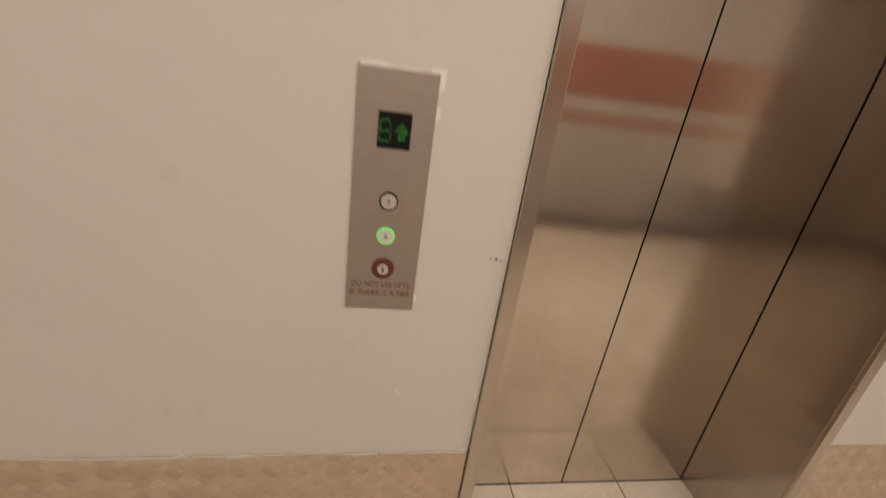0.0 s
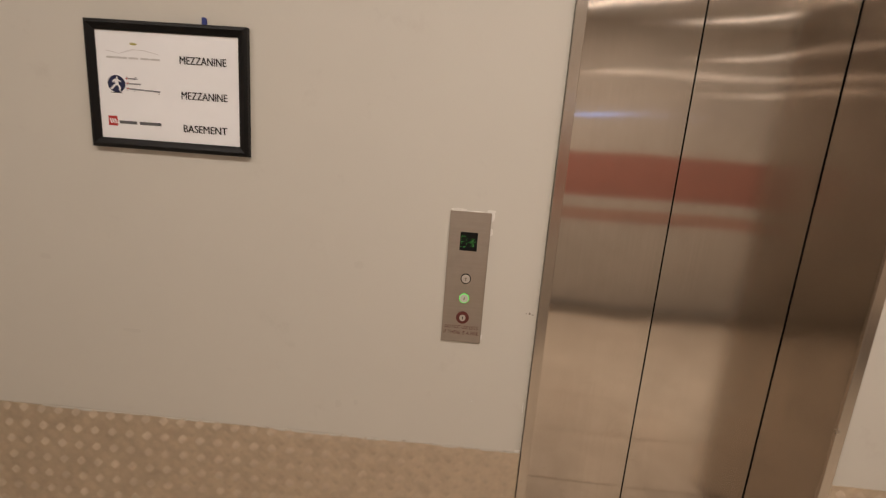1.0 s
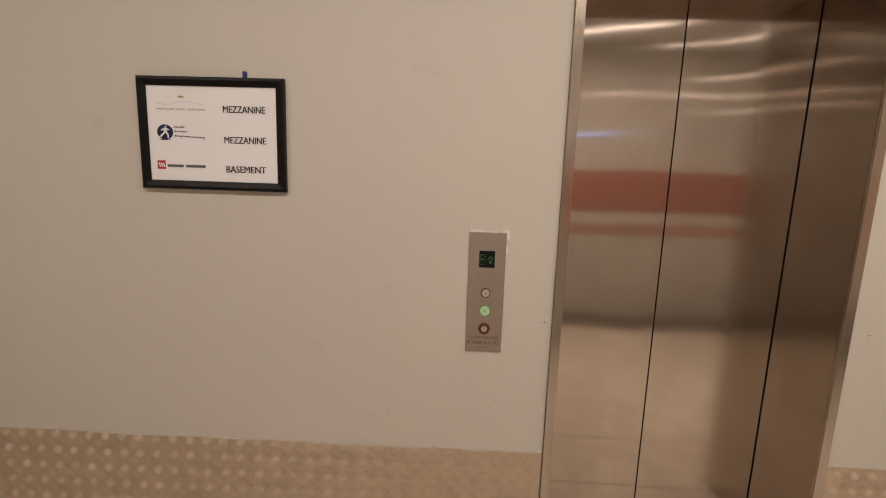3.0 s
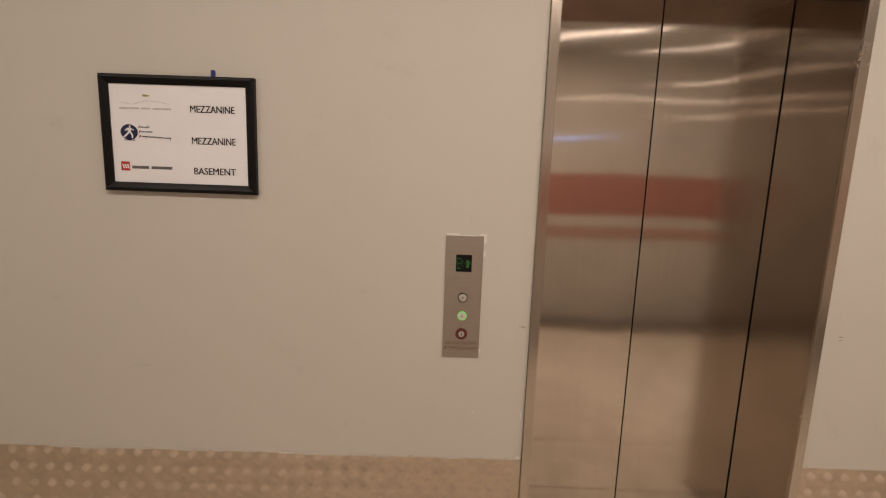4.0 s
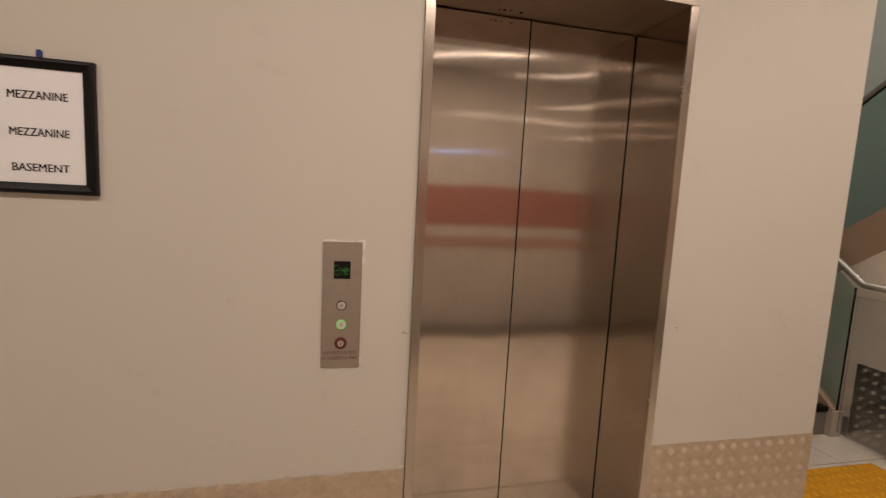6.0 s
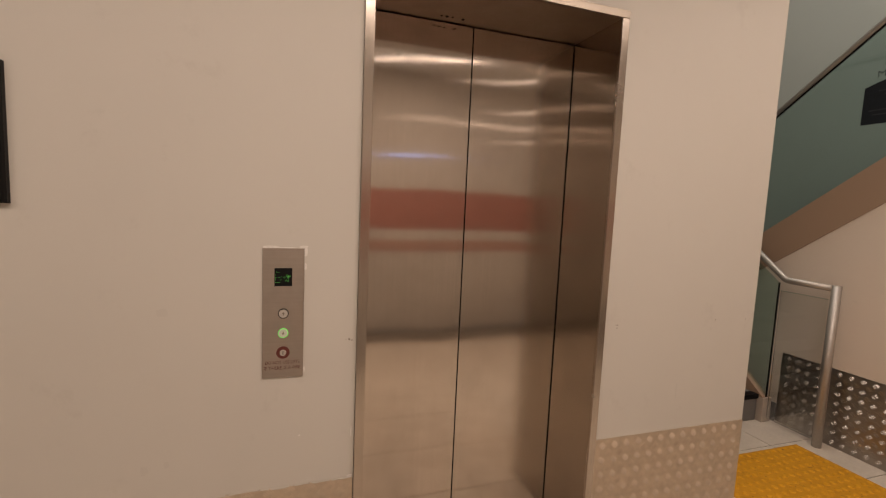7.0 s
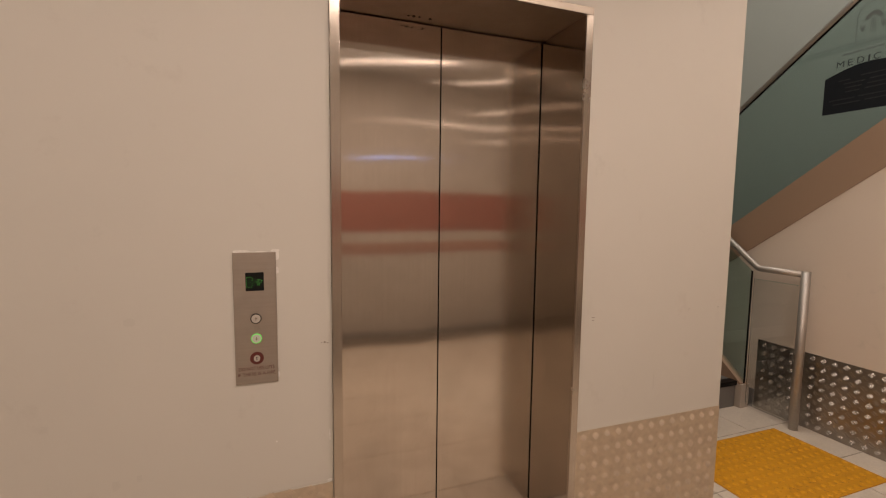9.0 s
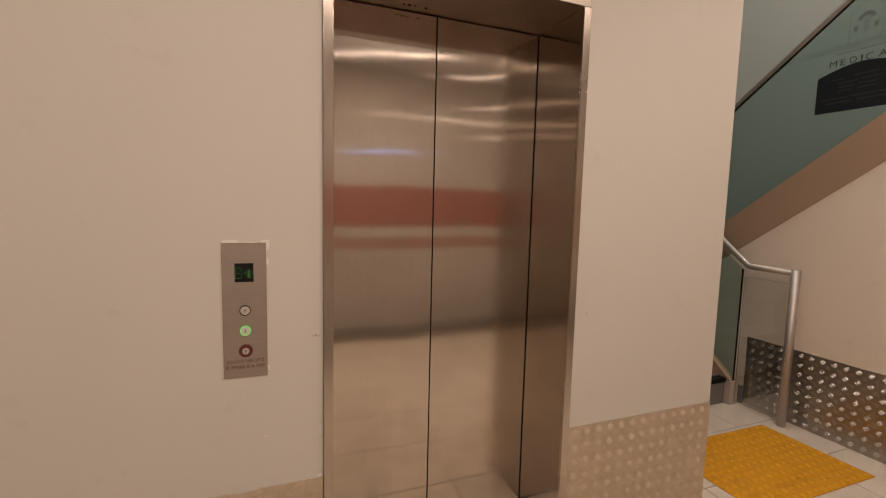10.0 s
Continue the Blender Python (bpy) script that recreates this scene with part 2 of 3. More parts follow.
def mesh_of(name, bm, mat, smooth=False):
    bm.normal_update()
    unwrap(bm)
    me = bpy.data.meshes.new(name)
    bm.to_mesh(me)
    bm.free()
    me.materials.append(mat)
    if smooth:
        for p in me.polygons:
            p.use_smooth = len(p.vertices) == 4
    return me


def part(name, bm, mat, parent, label="", smooth=False):
    ob = new(name, mesh_of(name, bm, mat, smooth))
    ob.parent = parent
    return tagged(ob, label)


def thing(name, label, category, group="", kind="", at=(0, 0, 0)):
    ob = new(name)
    ob.empty_display_size = 0.05
    ob.location = at
    return tagged(ob, label, category, group, kind)


def solid(name, bm, mat, label, category="", kind="", group="", smooth=False):
    return tagged(new(name, mesh_of(name, bm, mat, smooth)), label, category, group, kind)


def letters(name, text, size, width, m, mat, parent, depth=0.0006, label="", bold=0.0, spacing=1.0):
    """Built-in letters as a mesh; m places the baseline's left end. width: total width."""
    cu = bpy.data.curves.new(name, "FONT")
    cu.body, cu.size, cu.extrude, cu.resolution_u, cu.space_character = text, 1.0, 0.0, 3, spacing
    tmp = bpy.data.objects.new(name, cu)
    scene.collection.objects.link(tmp)
    bpy.context.view_layer.update()
    me = bpy.data.meshes.new_from_object(tmp.evaluated_get(bpy.context.evaluated_depsgraph_get()))
    bpy.data.objects.remove(tmp)
    bm = bmesh.new()
    bm.from_mesh(me)
    xs, ys = [v.co.x for v in bm.verts], [v.co.y for v in bm.verts]
    sx, sy, x0 = width / (max(xs) - min(xs)), size / max(ys), min(xs)
    for v in bm.verts:
        v.co = Vector(((v.co.x - x0) * sx, v.co.y * sy, depth))
    if bold:
        for k, shift in enumerate((-bold, bold)):
            extra = bmesh.ops.duplicate(bm, geom=[g for g in bm.faces if g.calc_center_median().z < depth + 0.00005])
            for v in (g for g in extra["geom"] if isinstance(g, bmesh.types.BMVert)):
                v.co += Vector((shift, 0, 0.00015 * (k + 1)))
    bmesh.ops.transform(bm, matrix=m, verts=bm.verts)
    return part(name, bm, mat, parent, label)


ON_LIFT_WALL = Matrix(((1, 0, 0, 0), (0, 0, -1, 0), (0, 1, 0, 0), (0, 0, 0, 1)))
ON_STAIR_WALL = Matrix(((0, 0, -1, 0), (-1, 0, 0, 0), (0, 1, 0, 0), (0, 0, 0, 1)))

# ---- structure ----
CEIL, WELL = 2.75, 5.2
BACK, LEFT, CORNER, STAIR, FAR = -2.60, -3.6, 1.762, 3.034, 4.20
DOOR_Y, DOOR_TOP, FRAME_L, FRAME_R = 0.289, 2.107, 0.010, 0.966

solid("wall_lift_1", boxed(LEFT, FRAME_L - 0.0012, 0, 0.42, 0, CEIL), WALL, "off-white painted wall with faint smudges", kind="structure")
solid("wall_lift_2", boxed(FRAME_R + 0.002, CORNER, 0, 3.0, 0, CEIL), WALL, "off-white painted wall ending in a square corner", kind="structure")
solid("wall_lift_3", boxed(FRAME_L - 0.0022, FRAME_R + 0.002, 0, 0.42, DOOR_TOP + 0.031, CEIL), WALL, "off-white painted wall over the lift opening", kind="structure")
solid("wall_shaft", boxed(-0.2, 1.02, 0.425, 0.5, 0, CEIL), DARK, "dark lift shaft behind the doors", kind="structure")
solid("wall_left", boxed(LEFT - 0.12, LEFT, BACK, 0.42, 0, CEIL), WALL, "off-white painted end wall", kind="structure")
solid("wall_back", boxed(LEFT, FAR, BACK - 0.12, BACK, 0, WELL), BACK_DARKENED, "off-white wall facing the lift, darkened to dim its reflection in the doors", kind="structure")
solid("wall_far", boxed(FAR, FAR + 0.12, BACK, 3.0, 0, WELL), WELL_PAINT, "pale blue-green stairwell wall", kind="structure")
solid("wall_end", boxed(CORNER, FAR, 3.0, 3.12, 0, WELL), WELL_PAINT, "pale blue-green stairwell end wall", kind="structure")
solid("wall_bulkhead", boxed(CORNER - 0.08, CORNER, BACK, 3.0, CEIL + 0.062, WELL), WALL, "painted bulkhead over the corridor", kind="structure")
solid("ceiling", boxed(LEFT, CORNER, BACK, 0.5, CEIL, CEIL + 0.06), CEILING, "matt white corridor ceiling", kind="structure")
solid("ceiling_lobby", boxed(CORNER, 2.62, BACK, -0.35, CEIL, CEIL + 0.06), CEILING, "matt white ceiling at the foot of the stairs", kind="structure")
solid("ceiling_stairwell", boxed(CORNER - 0.08, FAR, BACK, 3.0, WELL, WELL + 0.06), CEILING, "matt white stairwell ceiling", kind="structure")


def stringer_low(y):
    return 1.112 + 0.731 * (0.820 - y)


def glass_low(y):
    return 1.321 + 0.737 * (0.917 - y)


def rail_mid(y):
    return 2.165 + 0.748 * (0.944 - y)


spandrel = [(BACK, 0), (2.0, 0), (2.0, stringer_low(2.0)), (BACK, stringer_low(BACK))]
solid("wall_stair", prism(spandrel, "x", STAIR, STAIR + 0.07), STAIR_PAINT, "off-white painted wall closing in the underside of the stairs", kind="structure")

# ---- lift entrance ----
frame_thing = thing("lift_door_frame", "brushed stainless steel frame round the lift recess", "door frame")
part("jamb", boxed(FRAME_L, FRAME_L + 0.030, -0.012, 0.36, 0, DOOR_TOP, 0.0015), FRAME_STEEL, frame_thing)
part("jamb", boxed(0.9355, FRAME_R - 0.001, 0.0, 0.36, 0, DOOR_TOP, 0.0015), JAMB_SHADED, frame_thing)
part("architrave", boxed(0.9350, FRAME_R - 0.001, -0.012, -0.0002, 0, DOOR_TOP, 0.0015), FRAME_STEEL, frame_thing)
part("header_face", boxed(FRAME_L, FRAME_R - 0.001, -0.012, -0.0003, DOOR_TOP + 0.0005, DOOR_TOP + 0.028, 0.0015), HEADER_STEEL, frame_thing)
head = part("soffit", boxed(FRAME_L, FRAME_R - 0.001, 0.0, 0.36, DOOR_TOP + 0.0005, DOOR_TOP + 0.028), SOFFIT_SHADED, frame_thing, "dull brushed steel soffit, its colour browned for shade and floor reflection")
for k, (x, y, r) in enumerate(((0.324, 0.241, 0.004), (0.344, 0.239, 0.006), (0.366, 0.237, 0.004), (0.409, 0.241, 0.006))):
    part("screw_hole", drum(bmesh.new(), (x, y, DOOR_TOP - 0.0008), "z", r, 0.0025, 12), BLACK, head)


def wavy_skin(x0, x1, y, z0, z1):
    """A sheet-metal door panel, very slightly out of flat, with turned edges."""
    bm = bmesh.new()
    nx, nz = 10, 36
    rows = []
    for j in range(nz + 1):
        v = j / nz
        row = []
        for i in range(nx + 1):
            u = i / nx
            x, z = x0 + u * (x1 - x0), z0 + v * (z1 - z0)
            dip = 0.0011 * math.sin(5.1 * x + 2.3 * z) * math.sin(2.2 * z + 3.0 * x + 0.7) + 0.0005 * math.sin(9 * x - 1.5 * z)
            edge = 0.0012 * (max(0, 1 - u * nx) + max(0, 1 - (1 - u) * nx))
            row.append(bm.verts.new((x, y + dip * min(1, u * 4, (1 - u) * 4) + edge, z)))
        rows.append(row)
    for a, b in zip(rows, rows[1:]):
        for i in range(nx):
            bm.faces.new((a[i], a[i + 1], b[i + 1], b[i]))
    box(bm, x0 + 0.0005, x1 - 0.0005, y + 0.004, y + 0.03, z0, z1)
    return bm


for x0, x1, y in ((0.041, 0.4700, DOOR_Y), (0.4760, 0.9315, DOOR_Y + 0.001)):
    door = thing("lift_door", "closed brushed stainless steel lift door panel", "lift door", "lift doors")
    part("door_skin", wavy_skin(x0, x1, y, 0.0045, DOOR_TOP - 0.004), STEEL, door, smooth=True)
    part("door_guide", boxed(x0 + 0.05, x1 - 0.05, y + 0.008, y + 0.022, -0.003, 0.012), DARK, door)
# Black strips added in the open door gaps to paint their shade.
for x0, x1 in ((0.4697, 0.4763), (0.9312, 0.9354)):
    solid("door_seal", boxed(x0, x1, DOOR_Y + 0.0028, DOOR_Y + 0.0038, 0.006, DOOR_TOP - 0.002), GAP_BLACK, "black strip that paints the dark gap at the lift doors", "door seal", group="door seals")
sill = solid("door_sill", boxed(0.040, 0.935, DOOR_Y - 0.001, DOOR_Y + 0.05, -0.003, 0.0015), DARK, "dark grooved sill under the lift doors", kind="structure")

# ---- call panel ----
panel = thing("lift_call_panel", "brushed steel lift call panel with display and buttons", "call panel")
PX0, PX1, PZ0, PZ1 = -0.2755, -0.1555, 0.8470, 1.2510
part("faceplate", boxed(PX0, PX1, -0.0045, 0, PZ0, PZ1, 0.0008), PANEL_STEEL, panel)
screen = part("display", boxed(-0.2415, -0.1905, -0.0055, -0.003, 1.1350, 1.1905), BLACK, panel, "black display with green dots")
B_ROWS = ("11110", "10001", "10001", "11110", "10001", "10001", "11110")
ARROW = ("0001000", "0011100", "0111110", "1111111", "0011100", "0011100", "0011100")
dot = mesh_of("dot", boxed(-0.00050, 0.00050, -0.0004, 0.0004, -0.00060, 0.00060), GREEN_GLOW)
for rows_of, left, step, top, drop in ((B_ROWS, -0.2382, 0.0040, 1.1775, 0.0052), (ARROW, -0.2155, 0.0037, 1.1725, 0.0038)):
    for r, line in enumerate(rows_of):
        for c, on in enumerate(line):
            if on == "1":
                d = new("dot", dot)
                d.location = (left + c * step, -0.0060, top - r * drop)
                d.parent = screen
for z, cap_mat, ring_mat, word in ((1.0500, BUTTON, BLACK, "button with an arrow"), (0.9885, GREEN_LENS, GREEN_GLOW, "button lit green")):
    ring_ob = part("button_ring", ring(bmesh.new(), (-0.2150, 0, z), 0.0152, 0.0132, -0.0080, -0.0040), ring_mat, panel, word)
    part("button", drum(bmesh.new(), (-0.2150, -0.0060, z), "y", 0.0129, 0.0055, 28), cap_mat, ring_ob)
    up = 1 if z > 1 else -1
    part("arrow", prism([(-0.2150 - 0.0040, z), (-0.2150 + 0.0040, z), (-0.2150, z + up * 0.0055)], "y", -0.0094, -0.0086), SCUFF, ring_ob)
    part("arrow_stem", boxed(-0.2162, -0.2138, -0.0094, -0.0086, z - up * 0.0055 if up > 0 else z, z if up > 0 else z + 0.0055), SCUFF, ring_ob)
key_ring = part("key_switch_ring", ring(bmesh.new(), (-0.2150, 0, 0.9270), 0.0195, 0.0095, -0.0065, -0.0040), RED_ENAMEL, panel, "dark red ring round the key switch")
part("key_switch", drum(bmesh.new(), (-0.2150, -0.0065, 0.9270), "y", 0.0092, 0.008, 24), BUTTON, key_ring)
part("keyhole", boxed(-0.2162, -0.2138, -0.0110, -0.0100, 0.9220, 0.9320), BLACK, key_ring)
for k, (text, z, x, w) in enumerate((("DO NOT USE LIFTS", 0.8905, -0.2660, 0.1000), ("IF THERE IS A FIRE", 0.8730, -0.2690, 0.1055))):
    letters("engraved_line", text, 0.0105, w, Matrix.Translation((x, -0.0046, z)) @ ON_LIFT_WALL, RED_ENAMEL, panel)


def blob(cx, cz, w, h, seed, y=-0.0010):
    """An uneven dab on the lift wall."""
    rnd = random.Random(seed)
    pts = []
    for i in range(14):
        a = i * math.tau / 14
        s = rnd.uniform(0.75, 1.1)
        pts.append((cx + w / 2 * s * math.copysign(abs(math.cos(a)) ** 0.7, math.cos(a)), cz + h / 2 * s * math.copysign(abs(math.sin(a)) ** 0.7, math.sin(a))))
    return prism(pts, "y", y, 0.0002)


for k, (x, z, w, h) in enumerate(((-0.252, 1.2525, 0.048, 0.013), (-0.1565, 1.2535, 0.026, 0.013), (-0.1515, 1.240, 0.011, 0.030), (-0.1525, 1.195, 0.010, 0.022), (-0.1530, 0.868, 0.008, 0.020), (-0.003, 0.4885, 0.016, 0.009), (-0.164, 0.650, 0.006, 0.005), (-0.001, 0.645, 0.004, 0.045), (-0.204, 1.2515, 0.05, 0.005))):
    solid("filler_patch", blob(x, z, w, h, k, -0.0010 - 0.00015 * k), FILLER, "dab of white filler on the painted wall", "filler patch", group="filler patches")
for k, (x, z, w, h) in enumerate(((-0.014, 0.957, 0.006, 0.008), (-0.005, 0.954, 0.007, 0.003), (-0.024, 0.956, 0.003, 0.004), (1.029, 0.961, 0.016, 0.003), (1.028, 0.949, 0.014, 0.002), (1.540, 0.963, 0.005, 0.004), (1.714, 0.961, 0.006, 0.003))):
    solid("scuff_mark", blob(x, z, w, h, 40 + k, -0.0006), SCUFF, "small dark scuff on the painted wall", "scuff mark", group="scuff marks")

for k, (x, z, w, h) in enumerate(((-0.540, 1.061, 0.030, 0.026), (-1.281, 0.776, 0.070, 0.014), (-0.593, 0.592, 0.022, 0.030), (-0.536, 0.603, 0.016, 0.022), (1.36, 0.66, 0.006, 0.075), (-1.55, 1.00, 0.04, 0.02))):
    solid("smudge", blob(x, z, w, h, 60 + k, -0.0004), SMUDGE, "faint grey smudge on the painted wall", "smudge", group="smudges")


def plate_top(x):
    """The upper edge of the tread plate left of the lift, which sags a little."""
    return 0.4835 + 0.0085 * x


fleck_rnd = random.Random(7)
for k in range(16):
    x = -0.02 - 1.25 * (k + fleck_rnd.random() * 0.8) / 16
    solid("paint_fleck", blob(x, plate_top(x) + 0.002 + fleck_rnd.uniform(-0.002, 0.002), fleck_rnd.uniform(0.004, 0.018), fleck_rnd.uniform(0.0015, 0.0035), 80 + k, -0.0050), OLD_PAINT, "fleck of pale paint on the edge of the tread plate", "paint fleck", group="paint flecks")

edge_rnd = random.Random(11)
lower_edge, drop = [], 0.0
for k in range(131):
    drop = max(-0.001, min(0.006, drop + edge_rnd.uniform(-0.0022, 0.0022)))
    x = 0.004 - 0.0125 * k
    lower_edge.append((x, plate_top(x) + 0.0005 - drop))
top_edge = [(x, plate_top(x) + 0.0016) for x, z in lower_edge[::-1]]
solid("trim", prism(top_edge + lower_edge, "y", -0.0041, -0.0030), WALL, "ragged lower edge of the wall paint lapping over the tread plate", kind="structure")

# ---- framed directory ----
sign = thing("framed_sign", "black framed white directory sign hanging on the wall", "sign")
SX0, SX1, SZ0, SZ1, SW = -1.3475, -0.8730, 1.3575, 1.7085, 0.0275
part("backing", boxed(SX0 + 0.01, SX1 - 0.01, -0.006, -0.0005, SZ0 + 0.01, SZ1 - 0.01), BLACK, sign)
sheet = part("paper", boxed(SX0 + 0.022, SX1 - 0.022, -0.009, -0.0062, SZ0 + 0.022, SZ1 - 0.022), PAPER, sign, "white printed sheet")


def rail_bar(a, b, inward):
    """A mitred frame moulding from corner a to corner b, with a rounded step."""
    bm = bmesh.new()
    prof = ((0.0, -0.0005), (0.0, -0.015), (0.004, -0.019), (0.010, -0.020), (0.020, -0.016), (SW, -0.012), (SW, -0.0005))
    a, b, n_in = Vector(a), Vector(b), Vector(inward)
    d = (b - a).normalized()
    ends = []
    for p, s in ((a, 1), (b, -1)):
        ends.append([bm.verts.new((p + n_in * u + d * s * u) + Vector((0, y, 0))) for u, y in prof])
    for i in range(len(prof)):
        j = (i + 1) % len(prof)
        bm.faces.new((ends[0][i], ends[0][j], ends[1][j], ends[1][i]))
    bm.faces.new(ends[0])
    bm.faces.new(ends[1])
    bmesh.ops.recalc_face_normals(bm, faces=bm.faces)
    return bm


cs = [(SX0, 0, SZ0), (SX1, 0, SZ0), (SX1, 0, SZ1), (SX0, 0, SZ1)]
for i, inward in enumerate(((0, 0, 1), (-1, 0, 0), (0, 0, -1), (1, 0, 0))):
    part("frame_bar", rail_bar(cs[i], cs[(i + 1) % 4], inward), BLACK_FRAME, sign)
for text, x, z, w in (("MEZZANINE", -1.0725, 1.6025, 0.1355), ("MEZZANINE", -1.0715, 1.5075, 0.1350), ("BASEMENT", -1.0690, 1.4155, 0.1300)):
    letters("printed_word", text, 0.0205, w, Matrix.Translation((x, -0.0092, z)) @ ON_LIFT_WALL, INK, sheet, bold=0.0005)


def bar(x0, x1, z0, z1, mat, name="printed_bar"):
    return part(name, boxed(x0, x1, -0.0098, -0.0089, z0, z1), mat, sheet)


# the printed marks; u to the right and v up from the lower mark's corner
MU, MV = -1.2970, 1.4200


def mark(name, pts, mat, y=-0.0098):
    return part(name, prism([(MU + u, MV + v) for u, v in pts], "y", y, y + 0.0008), mat, sheet)


def stroke(u0, u1, v, h, mat, slant=0.0):
    """A bar that stands for a word; slant leans its ends."""
    return mark("printed_bar", [(u0, v), (u1, v), (u1 + slant, v + h), (u0 + slant, v + h)], mat)


# the top mark: a thin roof line, a small gold spot and a grey line of print
ROOF = ((0.007, 0.206), (0.024, 0.204), (0.046, 0.1995), None, (0.050, 0.201), (0.085, 0.212), (0.120, 0.211), (0.160, 0.203))
for a, b in zip(ROOF, ROOF[1:]):
    if a and b:
        mark("printed_line", [(a[0], a[1]), (b[0], b[1]), (b[0], b[1] + 0.0013), (a[0], a[1] + 0.0013)], PALE_INK)
mark("printed_spot", [(0.077, 0.227), (0.083, 0.231), (0.092, 0.2305), (0.102, 0.227), (0.092, 0.2245), (0.083, 0.2245)], GOLD_INK)
for u0, u1 in ((0.006, 0.036), (0.038, 0.067), (0.073, 0.101), (0.108, 0.135), (0.137, 0.165)):
    stroke(u0, u1, 0.1870, 0.0048, PALE_INK)
# the middle mark: a navy oval with a white leaning shape, three lines of script
mark("printed_oval", [(0.0315 + 0.0265 * math.cos(i * math.tau / 28), 0.1175 + 0.0235 * math.sin(i * math.tau / 28)) for i in range(28)], NAVY, -0.0097)
for pts in ([(0.0320, 0.1315), (0.0360, 0.1315), (0.0368, 0.1370), (0.0330, 0.1375)], [(0.0255, 0.1305), (0.0375, 0.1310), (0.0385, 0.1165), (0.0280, 0.1160)],
            [(0.0185, 0.1230), (0.0260, 0.1305), (0.0285, 0.1280), (0.0205, 0.1200)], [(0.0375, 0.1300), (0.0470, 0.1250), (0.0460, 0.1225), (0.0370, 0.1260)],
            [(0.0285, 0.1180), (0.0345, 0.1170), (0.0175, 0.1010), (0.0120, 0.1030)], [(0.0325, 0.1170), (0.0380, 0.1175), (0.0440, 0.1090), (0.0430, 0.0990), (0.0385, 0.0990), (0.0390, 0.1075)]):
    mark("printed_slash", pts, PAPER, -0.0103)
stroke(0.014, 0.048, 0.0925, 0.0018, INK)
for u0, u1, v, mat in ((0.0600, 0.0640, 0.132, RED_INK), (0.0665, 0.0760, 0.132, SCRIPT_INK), (0.0775, 0.0940, 0.132, SCRIPT_INK), (0.0610, 0.0660, 0.119, RED_INK), (0.0680, 0.0800, 0.118, SCRIPT_INK), (0.0815, 0.1030, 0.118, SCRIPT_INK),
                       (0.0610, 0.0670, 0.105, RED_INK), (0.0690, 0.0890, 0.104, SCRIPT_INK), (0.0905, 0.1130, 0.103, SCRIPT_INK), (0.1145, 0.1380, 0.102, SCRIPT_INK), (0.1395, 0.1600, 0.101, SCRIPT_INK)):
    stroke(u0, u1, v, 0.0034, mat, 0.0022)
for u, v in ((0.0610, 0.130), (0.0860, 0.130), (0.0625, 0.115), (0.0620, 0.100), (0.0830, 0.098), (0.1560, 0.095)):
    stroke(u, u + 0.0011, v, 0.0095, SCRIPT_INK, 0.0045)
# the lower mark: a red square with pale slashes, two dark words
mark("printed_square", [(0, 0), (0.0270, 0), (0.0270, 0.0275), (0, 0.0275)], RED_INK)
for k in range(3):
    u = 0.0030 + k * 0.0072
    mark("printed_slash", [(u, 0.0200), (u + 0.0042, 0.0200), (u + 0.0088, 0.0070), (u + 0.0046, 0.0070)], PAPER, -0.0103)
for u0, u1 in ((0.0335, 0.0860), (0.0945, 0.1590)):
    stroke(u0, u1, 0.0072, 0.0085, WORD_INK)
tab = [(-1.0075, 1.7070), (-0.9960, 1.7070), (-0.9945, 1.7270), (-0.9990, 1.7305), (-1.0030, 1.7290), (-1.0065, 1.7300)]
solid("blue_tab", prism(tab, "y", -0.006, -0.0005), BLUE_TAB, "small blue tab behind the sign's top edge", "tab")

# ---- handrail and glass of the lower stairs ----
RX, PY = 2.933, 0.373
rail = thing("stair_handrail", "satin steel tube handrail ending in an upright post on the tiles", "handrail")
part("post", tube(bmesh.new(), [(RX, PY, 0), (RX, PY, 1.022)], 0.0255, 28), RAIL_STEEL, rail, smooth=True)
part("post_cap", drum(bmesh.new(), (RX, PY, 1.023), "z", 0.0255, 0.004, 28, 0.0235), RAIL_STEEL, rail)
part("rail", tube(bmesh.new(), [(RX, PY + 0.015, 1.004), (RX, 0.655, 1.008), (RX, 0.675, 1.014), (RX, 1.75, 1.014 + 1.075 * 0.80)], 0.0205, 24), RAIL_STEEL, rail, smooth=True)
lower_glass = thing("stair_glass_panel", "green-edged glass panel beside the lower stairs", "glass panel", "stair glass")
part("pane", prism([(0.712, 0.180), (1.75, 0.180 + 1.038 * 0.80), (1.75, 0.985 + 1.03 * 0.80), (0.712, 0.985)], "x", RX - 0.006, RX + 0.006), LOW_GLASS, lower_glass)
part("pane_edge", boxed(RX - 0.006, RX + 0.006, 0.706, 0.7115, 0.180, 0.985), BLACK, lower_glass, "dark polished edge")

clear = thing("stair_glass_panel", "clear glass panel between the handrail post and the stairs", "glass panel", "stair glass")
part("pane", boxed(RX - 0.005, RX + 0.005, 0.412, 0.690, 0.035, 0.930), CLEAR_GLASS, clear)
part("pane_edge", boxed(RX - 0.005, RX + 0.005, 0.412, 0.690, 0.9305, 0.9335), LOW_GLASS, clear, "pale polished top edge")

# ---- lower flight ----
STEP_X0, STEP_X1, RISE, GOING, FIRST = CORNER + 0.002, 2.893, 0.188, 0.240, 0.742
lower = thing("lower_stairs", "grey vinyl stairs with black nosings", "stairs")
